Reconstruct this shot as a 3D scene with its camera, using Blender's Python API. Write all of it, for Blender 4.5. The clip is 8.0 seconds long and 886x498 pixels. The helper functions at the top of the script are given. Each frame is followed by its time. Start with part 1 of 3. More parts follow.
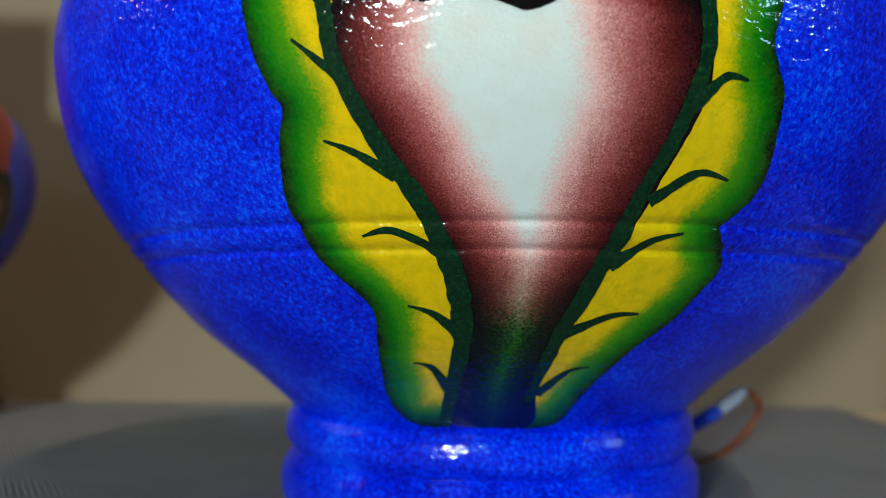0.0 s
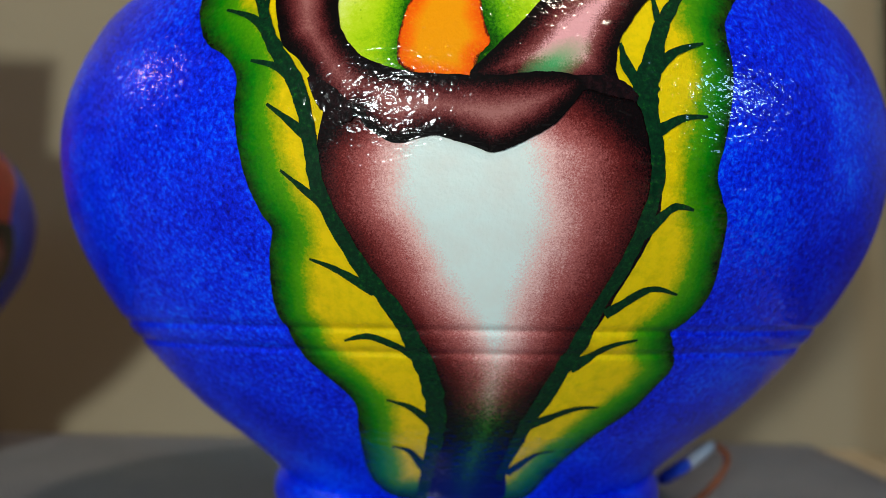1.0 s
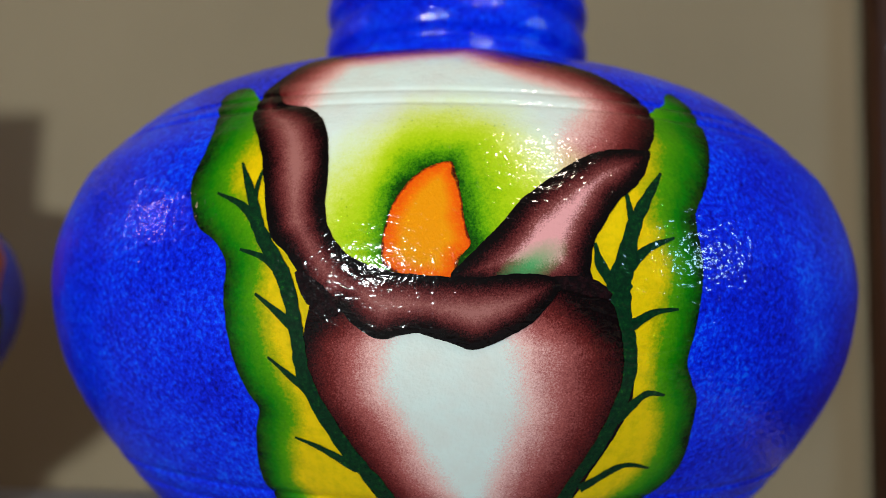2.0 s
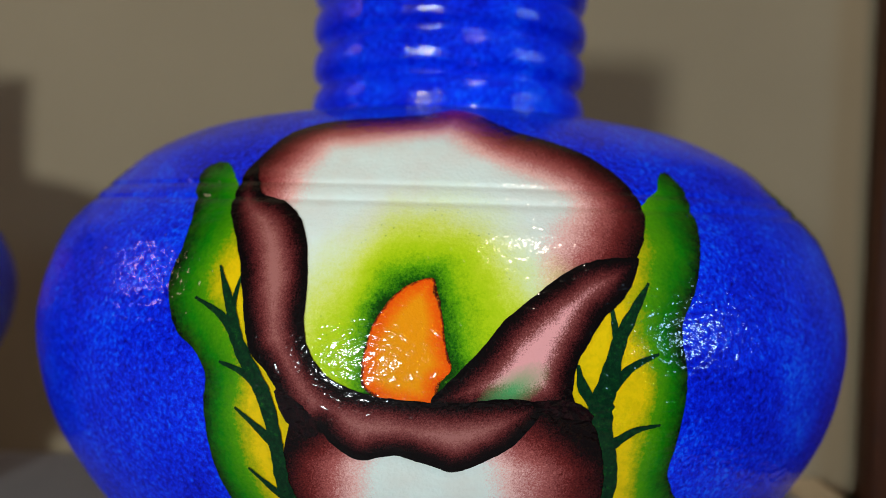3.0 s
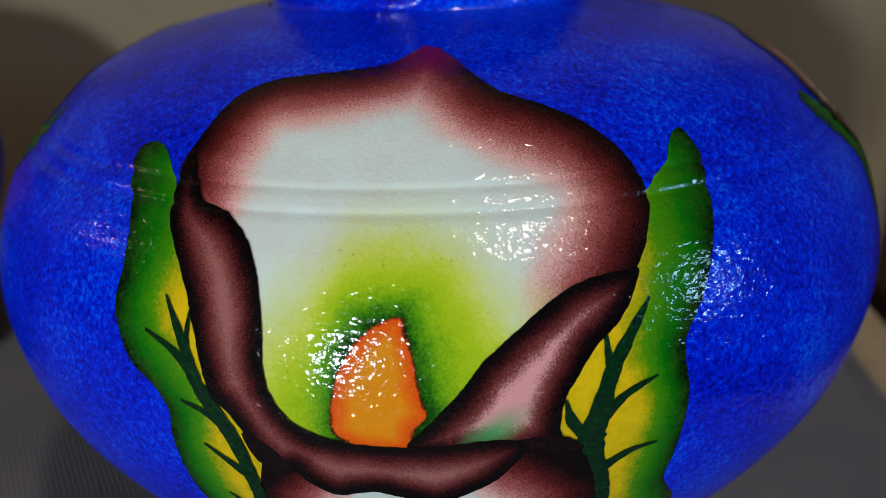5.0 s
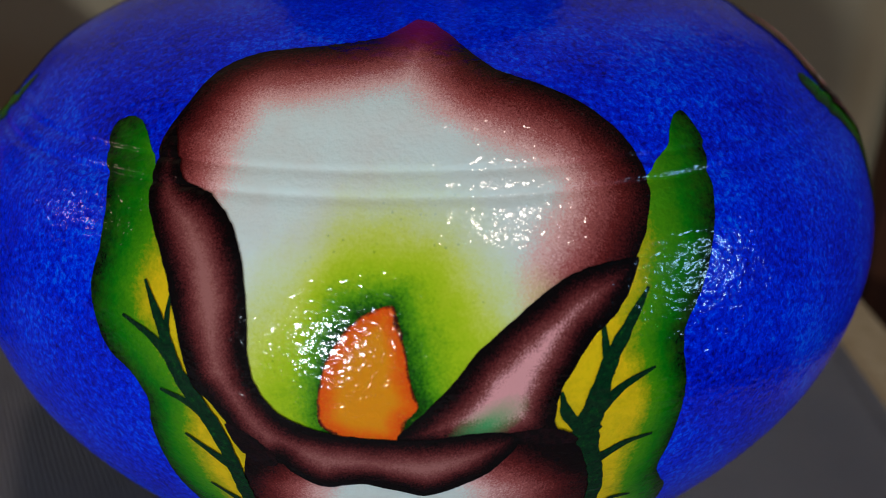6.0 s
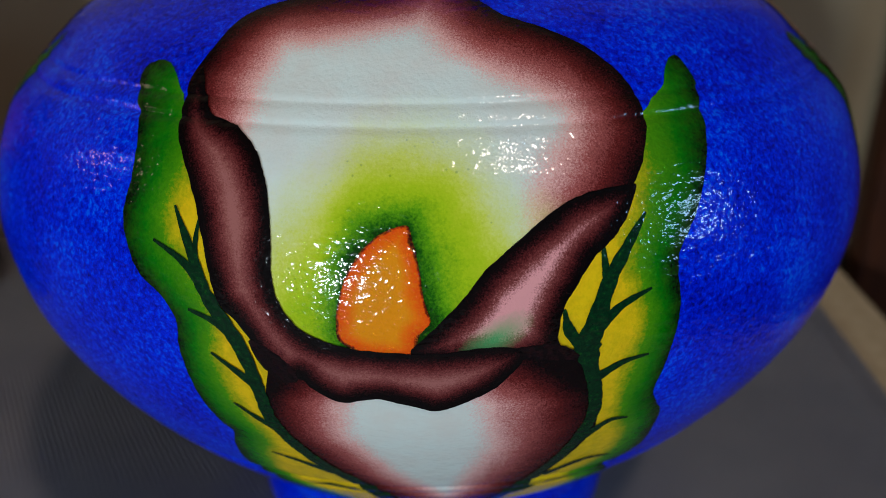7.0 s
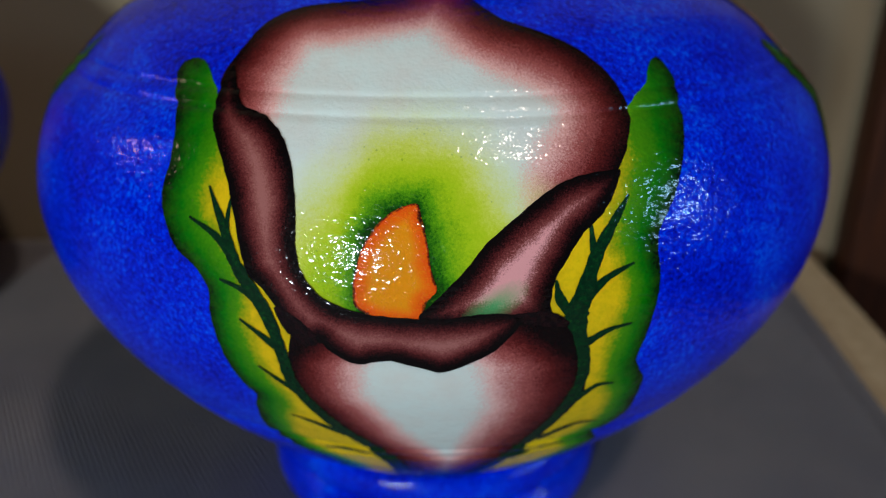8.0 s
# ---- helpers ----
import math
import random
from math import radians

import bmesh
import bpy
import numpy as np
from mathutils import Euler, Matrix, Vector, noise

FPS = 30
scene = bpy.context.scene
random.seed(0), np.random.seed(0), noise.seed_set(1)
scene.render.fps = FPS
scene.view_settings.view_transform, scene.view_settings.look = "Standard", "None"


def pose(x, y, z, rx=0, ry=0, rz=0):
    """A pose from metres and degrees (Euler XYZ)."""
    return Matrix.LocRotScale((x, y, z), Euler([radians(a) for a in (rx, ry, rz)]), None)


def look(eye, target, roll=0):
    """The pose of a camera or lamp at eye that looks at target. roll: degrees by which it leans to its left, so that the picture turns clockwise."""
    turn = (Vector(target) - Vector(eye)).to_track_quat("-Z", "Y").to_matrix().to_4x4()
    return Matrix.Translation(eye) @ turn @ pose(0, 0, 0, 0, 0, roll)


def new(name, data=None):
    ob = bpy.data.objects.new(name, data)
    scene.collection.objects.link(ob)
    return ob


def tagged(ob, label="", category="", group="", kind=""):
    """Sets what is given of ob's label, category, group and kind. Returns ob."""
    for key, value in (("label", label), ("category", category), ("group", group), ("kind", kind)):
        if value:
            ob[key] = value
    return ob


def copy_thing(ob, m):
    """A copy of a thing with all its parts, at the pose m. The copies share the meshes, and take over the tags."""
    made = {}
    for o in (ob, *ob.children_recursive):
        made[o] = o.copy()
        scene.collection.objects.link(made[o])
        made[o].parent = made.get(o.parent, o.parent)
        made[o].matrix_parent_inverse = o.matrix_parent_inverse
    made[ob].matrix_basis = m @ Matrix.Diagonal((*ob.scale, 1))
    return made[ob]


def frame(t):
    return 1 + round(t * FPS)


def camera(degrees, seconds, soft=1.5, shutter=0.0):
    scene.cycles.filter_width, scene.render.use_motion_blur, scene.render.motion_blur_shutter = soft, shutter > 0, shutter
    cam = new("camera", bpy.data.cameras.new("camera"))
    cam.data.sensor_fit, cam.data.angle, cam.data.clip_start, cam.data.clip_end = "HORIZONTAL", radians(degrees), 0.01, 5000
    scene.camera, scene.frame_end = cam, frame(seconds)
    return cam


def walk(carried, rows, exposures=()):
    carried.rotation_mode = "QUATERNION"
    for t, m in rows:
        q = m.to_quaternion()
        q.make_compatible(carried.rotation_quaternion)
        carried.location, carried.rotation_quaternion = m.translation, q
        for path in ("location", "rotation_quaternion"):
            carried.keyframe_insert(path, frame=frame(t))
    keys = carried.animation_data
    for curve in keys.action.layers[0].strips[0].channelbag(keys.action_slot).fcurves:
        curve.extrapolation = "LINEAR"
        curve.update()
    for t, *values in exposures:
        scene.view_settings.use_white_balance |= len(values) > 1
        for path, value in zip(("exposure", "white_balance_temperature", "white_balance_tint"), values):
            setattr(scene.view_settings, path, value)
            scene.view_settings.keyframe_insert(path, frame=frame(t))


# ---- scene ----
# camera: a slow rise in front of the vase, then a tilt down
cam = camera(58.9, 8.0, soft=0.85)
cam.data.dof.use_dof = True
cam.data.dof.focus_distance = 0.143
cam.data.dof.aperture_fstop = 11.0
BASE = 0.0595
ROWS = [
    (0.0, -0.01045, -0.24267, -0.00075, 93.956, -0.274, 0.752),
    (0.5, -0.00776, -0.25115, 0.00533, 93.975, -0.285, 0.684),
    (1.0, -0.00672, -0.25805, 0.01808, 94.407, -0.716, 0.269),
    (1.5, -0.00670, -0.26381, 0.03267, 95.145, -0.827, 0.032),
    (2.0, -0.00614, -0.26671, 0.05311, 94.522, -1.120, -0.676),
    (3.3, -0.00029, -0.26159, 0.10445, 85.397, -1.945, -0.322),
    (3.5, 0.00274, -0.25591, 0.11240, 83.684, -1.646, 0.261),
    (4.0, 0.00106, -0.25344, 0.12855, 78.227, -0.840, 1.014),
    (4.5, 0.00590, -0.24300, 0.13781, 73.156, -0.059, 0.484),
    (5.0, 0.00690, -0.23386, 0.13992, 68.347, 1.664, 0.813),
    (5.2, 0.00686, -0.23177, 0.14071, 67.467, 1.141, 0.769),
    (6.3, 0.00199, -0.22765, 0.13996, 66.087, 0.395, -0.644),
    (6.5, 0.00079, -0.23160, 0.13602, 67.339, 0.359, -0.677),
    (7.0, 0.00186, -0.24243, 0.13052, 66.974, 0.295, -0.520),
    (7.5, 0.00110, -0.25213, 0.13025, 67.064, 0.055, -0.501),
    (8.0, 0.00032, -0.26092, 0.13057, 67.922, -0.136, -0.477),
]
EXPOSURE = [(0.0, -0.18, 6400, 5), (2.2, -0.32, 6500, 10), (3.5, -0.54, 6400, 11), (5.0, -0.84, 6150, 12), (6.5, -0.98, 6050, 14), (8.0, -0.80, 6100, 12)]
walk(cam, [(t, pose(x, y, z + BASE, rx, ry, rz)) for t, x, y, z, rx, ry, rz in ROWS], EXPOSURE)

# ---- light ----
WALL_Y = 0.23
world = bpy.data.worlds.new("daylight")
scene.world = world
world.use_nodes = True
sky = world.node_tree.nodes.new("ShaderNodeTexSky")
sky.sky_type, sky.sun_disc = "NISHITA", False
sky.sun_elevation, sky.sun_rotation = radians(40), radians(200)
world.node_tree.links.new(sky.outputs[0], world.node_tree.nodes["Background"].inputs[0])
world.node_tree.nodes["Background"].inputs[1].default_value = 0.1


def area_lamp(name, eye, target, size, watts, color, size_y=None, shape="RECTANGLE"):
    data = bpy.data.lights.new(name, "AREA")
    data.shape, data.size, data.size_y = shape, size, size_y or size
    data.energy, data.color = watts, color
    ob = new(name, data)
    ob.matrix_world = look(eye, target)
    return ob


VASE = (0, 0, 0.13)
area_lamp("key_lamp", (-0.36, -1.00, 0.18), VASE, 0.09, 10.5, (0.90, 1.0, 1.0), 0.075)
area_lamp("window_light", (1.79, -0.89, 0.50), VASE, 0.42, 12, (0.40, 0.70, 1.0), 0.15)
area_lamp("ceiling_lamp_light", (0.53, -0.90, 1.66), VASE, 0.13, 16, (1, 0.83, 0.66), 0.13, "DISK")
area_lamp("side_lamp_light", (-1.66, -0.06, 0.74), VASE, 0.20, 1.9, (1, 0.58, 0.46), 0.20, "DISK")


# ---- materials ----
def rgb(r, g, b):
    """Linear colour from 8-bit display values."""
    return tuple((c / 12.92 if c <= 0.04045 else ((c + 0.055) / 1.055) ** 2.4) for c in (r / 255, g / 255, b / 255)) + (1,)


class Mat:
    """A node material with short calls."""

    def __init__(self, name, rough=0.5, coat=0.0, coat_rough=0.05, metal=0.0):
        self.m = bpy.data.materials.new(name)
        self.m.use_nodes = True
        self.t = self.m.node_tree
        self.b = self.t.nodes["Principled BSDF"]
        self.b.inputs["Roughness"].default_value = rough
        self.b.inputs["Coat Weight"].default_value = coat
        self.b.inputs["Coat Roughness"].default_value = coat_rough
        self.b.inputs["Metallic"].default_value = metal
        self.b.inputs["Specular IOR Level"].default_value = 0.06 if coat else 0.4
        self.co = self.t.nodes.new("ShaderNodeTexCoord").outputs["Object"]

    def put(self, value, socket):
        if hasattr(value, "is_linked"):
            self.t.links.new(value, socket)
        else:
            socket.default_value = value

    def math(self, op, a, b=0.0, c=0.0):
        n = self.t.nodes.new("ShaderNodeMath")
        n.operation = op
        for v, s in zip((a, b, c), n.inputs):
            self.put(v, s)
        return n.outputs[0]

    def noise(self, scale, detail=3.0, rough=0.6, distort=0.0, stretch=None):
        n = self.t.nodes.new("ShaderNodeTexNoise")
        n.inputs["Scale"].default_value, n.inputs["Detail"].default_value = scale, detail
        n.inputs["Roughness"].default_value, n.inputs["Distortion"].default_value = rough, distort
        co = self.co
        if stretch:
            mp = self.t.nodes.new("ShaderNodeMapping")
            mp.inputs["Scale"].default_value = stretch
            self.put(co, mp.inputs["Vector"])
            co = mp.outputs[0]
        self.put(co, n.inputs["Vector"])
        return n.outputs[0]

    def attr(self, name):
        n = self.t.nodes.new("ShaderNodeAttribute")
        n.attribute_name = name
        return n.outputs["Fac"]

    def ramp(self, fac, stops, mode="LINEAR"):
        n = self.t.nodes.new("ShaderNodeValToRGB")
        n.color_ramp.interpolation = mode
        el = n.color_ramp.elements
        while len(el) < len(stops):
            el.new(0.5)
        for e, (p, c) in zip(el, stops):
            e.position, e.color = p, c if len(c) == 4 else (*c, 1)
        self.put(fac, n.inputs[0])
        return n.outputs[0]

    def mix(self, fac, a, b, mode="MIX"):
        n = self.t.nodes.new("ShaderNodeMix")
        n.data_type, n.blend_type = "RGBA", mode
        self.put(fac, n.inputs[0])
        self.put(a, n.inputs[6])
        self.put(b, n.inputs[7])
        return n.outputs[2]

    def color(self, c):
        self.put(c, self.b.inputs["Base Color"])
        return self

    def bump(self, height, strength, distance, coat=True):
        n = self.t.nodes.new("ShaderNodeBump")
        n.inputs["Strength"].default_value, n.inputs["Distance"].default_value = strength, distance
        self.put(height, n.inputs["Height"])
        self.put(n.outputs[0], self.b.inputs["Normal"])
        if coat:
            self.put(n.outputs[0], self.b.inputs["Coat Normal"])
        return self


VARNISH = dict(rough=0.65, coat=0.64, coat_rough=0.11)


def varnish_relief(m, strength=0.5):
    """Fine paint grain below, and brush marks, ripples and pimples in the varnish on top."""
    m.bump(m.math("ADD", m.noise(1100, 3.0, 0.6), m.noise(320, 2.0, 0.6)), strength, 0.0004, coat=False)
    n = m.t.nodes.new("ShaderNodeBump")
    n.inputs["Strength"].default_value, n.inputs["Distance"].default_value = strength * 2, 0.00032
    a = m.noise(270, 1.0, 0.5, 0.7, (1.0, 1.0, 1.8))
    b = m.noise(700, 1.5, 0.5, 0.5, (1.0, 1.0, 1.2))
    m.put(m.math("ADD", a, m.math("MULTIPLY", b, 0.5)), n.inputs["Height"])
    m.put(n.outputs[0], m.b.inputs["Coat Normal"])
    return m


def blue_paint():
    m = Mat("blue_sponged_paint", **VARNISH)
    fine = m.noise(980, 4.0, 0.72, 0.4)
    broad = m.noise(38, 3.0, 0.6)
    f = m.math("ADD", m.math("MULTIPLY", fine, 0.85), m.math("MULTIPLY_ADD", broad, 0.4, -0.075))
    c = m.ramp(f, [(0.34, rgb(0, 3, 96)), (0.48, rgb(0, 16, 190)), (0.60, rgb(0, 42, 236)), (0.76, rgb(10, 112, 255))])
    return varnish_relief(m.color(c)).m


def maroon_ramp(m, d, scale, top, blotch=0.22, speck=0.56):
    """From a black outline through wine red and pink to white, by the distance d in mm over scale."""
    grain = m.noise(3200, 2.0, 0.7, 0.6)
    soft = m.noise(90, 3.0, 0.6)
    f = m.math("DIVIDE", d, scale)
    f = m.math("ADD", f, m.math("MULTIPLY_ADD", grain, speck, -speck / 2))
    f = m.math("ADD", f, m.math("MULTIPLY_ADD", soft, blotch, -blotch / 2))
    return m.ramp(f, top)


WINE = [(0.04, rgb(6, 1, 2)), (0.15, rgb(48, 7, 10)), (0.34, rgb(99, 31, 30)), (0.56, rgb(166, 90, 87)), (0.78, rgb(226, 176, 170)), (1.0, rgb(214, 227, 222))]


def petal_paint():
    m = Mat("wine_to_white_petal_paint", **VARNISH)
    c = maroon_ramp(m, m.attr("edge"), 17.5, WINE)
    c = m.mix(m.ramp(m.math("DIVIDE", m.attr("tip"), 8.0), [(0.15, (0.55, 0.55, 0.55)), (0.85, (0, 0, 0))]), c, rgb(140, 6, 22))
    g = m.math("ADD", m.attr("glow"), m.math("MULTIPLY_ADD", m.noise(1700, 3.0, 0.8), 7.0, -3.5))
    g = m.math("ADD", g, m.math("MULTIPLY_ADD", m.noise(130, 3.0, 0.6), 8.0, -4.0))
    g = m.math("DIVIDE", g, 35.0)
    green = m.ramp(g, [(0.0, rgb(8, 52, 0)), (0.045, rgb(30, 98, 0)), (0.12, rgb(92, 154, 0)), (0.23, rgb(160, 192, 8)), (0.40, rgb(200, 212, 44)), (0.70, rgb(214, 221, 134))])
    dots = m.t.nodes.new("ShaderNodeTexVoronoi")
    dots.inputs["Scale"].default_value = 640
    m.put(m.co, dots.inputs["Vector"])
    spray = m.math("MULTIPLY", m.math("LESS_THAN", dots.outputs["Distance"], 0.15), m.ramp(m.noise(210, 2.0, 0.6), [(0.45, (0, 0, 0)), (0.65, (0.55, 0.55, 0.55))]))
    green = m.mix(spray, green, rgb(88, 138, 6))
    fade = m.ramp(g, [(0.28, (1, 1, 1)), (0.84, (0, 0, 0))], "EASE")
    return varnish_relief(m.color(m.mix(fade, aged_white(m, c), green)), 0.45).m


def cup_paint():
    m = Mat("wine_to_white_cup_paint", **VARNISH)
    c = maroon_ramp(m, m.attr("edge"), 0.62, WINE)
    low = m.math("ADD", m.attr("low"), m.math("MULTIPLY_ADD", m.noise(1700, 3.0, 0.8), 22.0, -11.0))
    g = m.ramp(m.math("ADD", m.attr("edge"), m.math("MULTIPLY_ADD", m.noise(1500, 3.0, 0.8), 0.9, -0.45)), [(0.08, rgb(5, 8, 7)), (0.32, rgb(6, 36, 12)), (0.68, rgb(44, 118, 28))])
    c = aged_white(m, c)
    c = m.mix(m.ramp(m.math("DIVIDE", low, 50.0), [(0.52, (1, 1, 1)), (0.80, (0, 0, 0))]), c, g)
    navy = m.ramp(m.math("DIVIDE", low, 50.0), [(0.12, (0.85, 0.85, 0.85)), (0.30, (0, 0, 0))])
    return varnish_relief(m.color(m.mix(navy, c, rgb(2, 14, 70))), 0.45).m


def roll_paint(name, mid, width):
    m = Mat(name, **VARNISH)
    c = maroon_ramp(m, m.attr("edge"), width, [(0.18, rgb(4, 1, 2)), (0.34, rgb(36, 6, 9)), (0.52, rgb(84, 28, 29)), (0.74, rgb(122, 62, 60)), (1.0, mid)], 0.5, 0.75)
    g = m.math("ADD", m.attr("glow"), m.math("MULTIPLY_ADD", m.noise(1300, 3.0, 0.75), 3.0, -1.5))
    tint = m.ramp(m.math("DIVIDE", g, 10.0), [(0.05, (0.85, 0.85, 0.85)), (0.62, (0, 0, 0))])
    return varnish_relief(m.color(m.mix(tint, c, rgb(58, 156, 92))), 0.5).m


def leaf_paint():
    m = Mat("green_to_yellow_leaf_paint", **VARNISH)
    grain = m.noise(1400, 3.0, 0.75)
    soft = m.noise(110, 2.0, 0.6)
    f = m.math("ADD", m.attr("edge"), m.math("MULTIPLY_ADD", grain, 4.0, -2.0))
    f = m.math("ADD", f, m.math("MULTIPLY_ADD", soft, 4.0, -2.0))
    f = m.math("DIVIDE", f, 13.0)
    c = m.ramp(f, [(0.01, rgb(1, 18, 2)), (0.10, rgb(3, 62, 2)), (0.30, rgb(8, 110, 0)), (0.55, rgb(74, 142, 0)), (0.82, rgb(226, 190, 0))])
    c = m.mix(m.ramp(m.noise(420, 3.0, 0.7), [(0.42, (0, 0, 0)), (0.72, (0.5, 0.5, 0.5))]), c, m.mix(0.5, c, rgb(60, 110, 0)))
    navy = m.ramp(m.math("DIVIDE", m.attr("low"), 50.0), [(0.02, (0.8, 0.8, 0.8)), (0.22, (0, 0, 0))])
    return varnish_relief(m.color(m.mix(navy, c, rgb(2, 32, 14))), 0.5).m


def rib_paint():
    m = Mat("dark_green_vein_paint", **VARNISH)
    n = m.noise(1100, 3.0, 0.7)
    c = m.ramp(n, [(0.40, rgb(2, 34, 17)), (0.60, rgb(4, 50, 22)), (0.76, rgb(24, 88, 18))])
    return varnish_relief(m.color(c), 0.5).m


def outline_paint():
    m = Mat("black_outline_paint", **VARNISH)
    c = m.ramp(m.noise(900, 3.0, 0.7), [(0.4, rgb(8, 3, 5)), (0.75, rgb(34, 10, 14))])
    return varnish_relief(m.color(c), 0.5).m


def aged_white(m, c):
    """Faint pink and grey stains, and a few specks of dust under the varnish."""
    n = m.noise(55, 4.0, 0.65)
    c = m.mix(m.ramp(n, [(0.40, (0, 0, 0)), (0.70, (0.8, 0.8, 0.8))]), c, rgb(255, 236, 232), "MULTIPLY")
    v = m.t.nodes.new("ShaderNodeTexVoronoi")
    v.inputs["Scale"].default_value = 100
    m.put(m.co, v.inputs["Vector"])
    spot = m.math("LESS_THAN", v.outputs["Distance"], 0.013)
    return m.mix(m.math("MULTIPLY", spot, 0.75), c, rgb(34, 52, 58))


def spadix_paint():
    m = Mat("orange_spadix_paint", **VARNISH)
    f = m.math("ADD", m.attr("edge"), m.math("MULTIPLY_ADD", m.noise(1500, 3.0, 0.8), 0.9, -0.45))
    f = m.math("ADD", f, m.math("MULTIPLY_ADD", m.noise(140, 2.0, 0.6), 2.4, -1.2))
    c = m.ramp(m.math("DIVIDE", f, 4.4), [(0.0, rgb(50, 8, 2)), (0.06, rgb(110, 26, 2)), (0.12, rgb(226, 76, 0)), (0.45, rgb(234, 102, 0)), (0.85, rgb(230, 142, 2))])
    c = m.mix(m.ramp(m.noise(1700, 3.0, 0.8), [(0.50, (0, 0, 0)), (0.72, (0.55, 0.55, 0.55))]), c, rgb(226, 140, 4))
    return varnish_relief(m.color(c), 0.55).m


def plaster(name, base, vary=0.12):
    m = Mat(name, rough=0.85)
    n = m.noise(3.0, 4.0, 0.6)
    d = tuple(c * (1 - vary) for c in base[:3]) + (1,)
    c = m.mix(m.ramp(n, [(0.35, (0, 0, 0)), (0.65, (1, 1, 1))]), base, d)
    return m.color(c).bump(m.noise(180, 3.0, 0.6), 0.25, 0.001).m


def cloth_weave():
    m = Mat("grey_ribbed_cloth", rough=0.95)
    m.b.inputs["Sheen Weight"].default_value = 0.2
    w = m.t.nodes.new("ShaderNodeTexWave")
    mp = m.t.nodes.new("ShaderNodeMapping")
    mp.inputs["Rotation"].default_value = (0, 0, radians(-32))
    m.put(m.co, mp.inputs["Vector"])
    m.put(mp.outputs[0], w.inputs["Vector"])
    w.inputs["Scale"].default_value, w.inputs["Distortion"].default_value = 160, 0.6
    w.inputs["Detail"].default_value = 1.0
    n = m.noise(14, 4.0, 0.6)
    a = m.mix(m.ramp(n, [(0.35, (0, 0, 0)), (0.7, (1, 1, 1))]), rgb(112, 110, 116), rgb(134, 130, 131))
    c = m.mix(m.math("MULTIPLY", w.outputs["Fac"], 0.85), a, rgb(58, 55, 61))
    h = m.math("ADD", w.outputs["Fac"], m.math("MULTIPLY", m.noise(1200, 2.0, 0.6), 0.5))
    return m.color(c).bump(h, 0.7, 0.0008, coat=False).m


def wood(name, dark, light, rough=0.45):
    m = Mat(name, rough=rough)
    n = m.noise(14, 5.0, 0.65, 1.2, (6.0, 6.0, 0.5))
    c = m.ramp(n, [(0.3, dark), (0.7, light)])
    return m.color(c).bump(n, 0.2, 0.001).m


def plain(name, c, rough=0.5, vary=0.1):
    m = Mat(name, rough=rough)
    n = m.noise(220, 3.0, 0.6)
    d = tuple(v * (1 - vary * 2) for v in c[:3]) + (1,)
    return m.color(m.mix(n, c, d)).bump(n, 0.15, 0.0005).m


BLUE = blue_paint()
PETAL = petal_paint()
CUPP = cup_paint()
ROLLP = roll_paint("wine_rolled_rim_paint", rgb(156, 98, 93), 6.4)
FOLDP = roll_paint("wine_to_pink_fold_paint", rgb(220, 154, 156), 6.4)
LEAFP = leaf_paint()
RIBP = rib_paint()
SPADP = spadix_paint()
OUTLINE = outline_paint()
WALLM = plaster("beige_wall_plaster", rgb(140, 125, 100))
# unseen room surfaces: dark warm browns dim varnish reflections and warm the bounce
ROOMM = plaster("unseen_brown_room_plaster", rgb(88, 58, 36))
CEILM = plaster("unseen_brown_ceiling_plaster", rgb(104, 82, 58), 0.05)
CLOTH = cloth_weave()
BROWN = wood("dark_brown_wood", rgb(42, 20, 9), rgb(74, 38, 16))
BEIGE = wood("pale_table_wood", rgb(172, 152, 118), rgb(196, 178, 146))
FLOORM = wood("floor_wood", rgb(54, 34, 20), rgb(84, 56, 34))


# ---- building helpers ----
def part(name, bm, material, parent=None, label="", smooth=True):
    me = bpy.data.meshes.new(name)
    bm.to_mesh(me)
    bm.free()
    me.materials.append(material)
    if smooth:
        me.polygons.foreach_set("use_smooth", [True] * len(me.polygons))
    ob = new(name, me)
    ob.parent = parent
    return tagged(ob, label)


def block(x0, x1, y0, y1, z0, z1, bevel=0.0):
    bm = bmesh.new()
    bmesh.ops.create_cube(bm, size=1)
    for v in bm.verts:
        v.co = Vector(((x0 + x1) / 2 + v.co.x * (x1 - x0), (y0 + y1) / 2 + v.co.y * (y1 - y0), (z0 + z1) / 2 + v.co.z * (z1 - z0)))
    if bevel:
        bmesh.ops.bevel(bm, geom=bm.edges[:], offset=bevel, segments=2, affect="EDGES")
    return bm


def tube(points, radii, segments=12):
    bm = bmesh.new()
    rings = []
    for i, p in enumerate(points):
        a, b = points[max(i - 1, 0)], points[min(i + 1, len(points) - 1)]
        q = (Vector(b) - Vector(a)).to_track_quat("Z", "Y")
        rings.append([bm.verts.new(Vector(p) + q @ Vector((radii[i] * math.cos(k * math.tau / segments), radii[i] * math.sin(k * math.tau / segments), 0))) for k in range(segments)])
    for a, b in zip(rings, rings[1:]):
        for k in range(segments):
            bm.faces.new((a[k], a[(k + 1) % segments], b[(k + 1) % segments], b[k]))
    bm.faces.new(rings[0][::-1])
    bm.faces.new(rings[-1])
    return bm


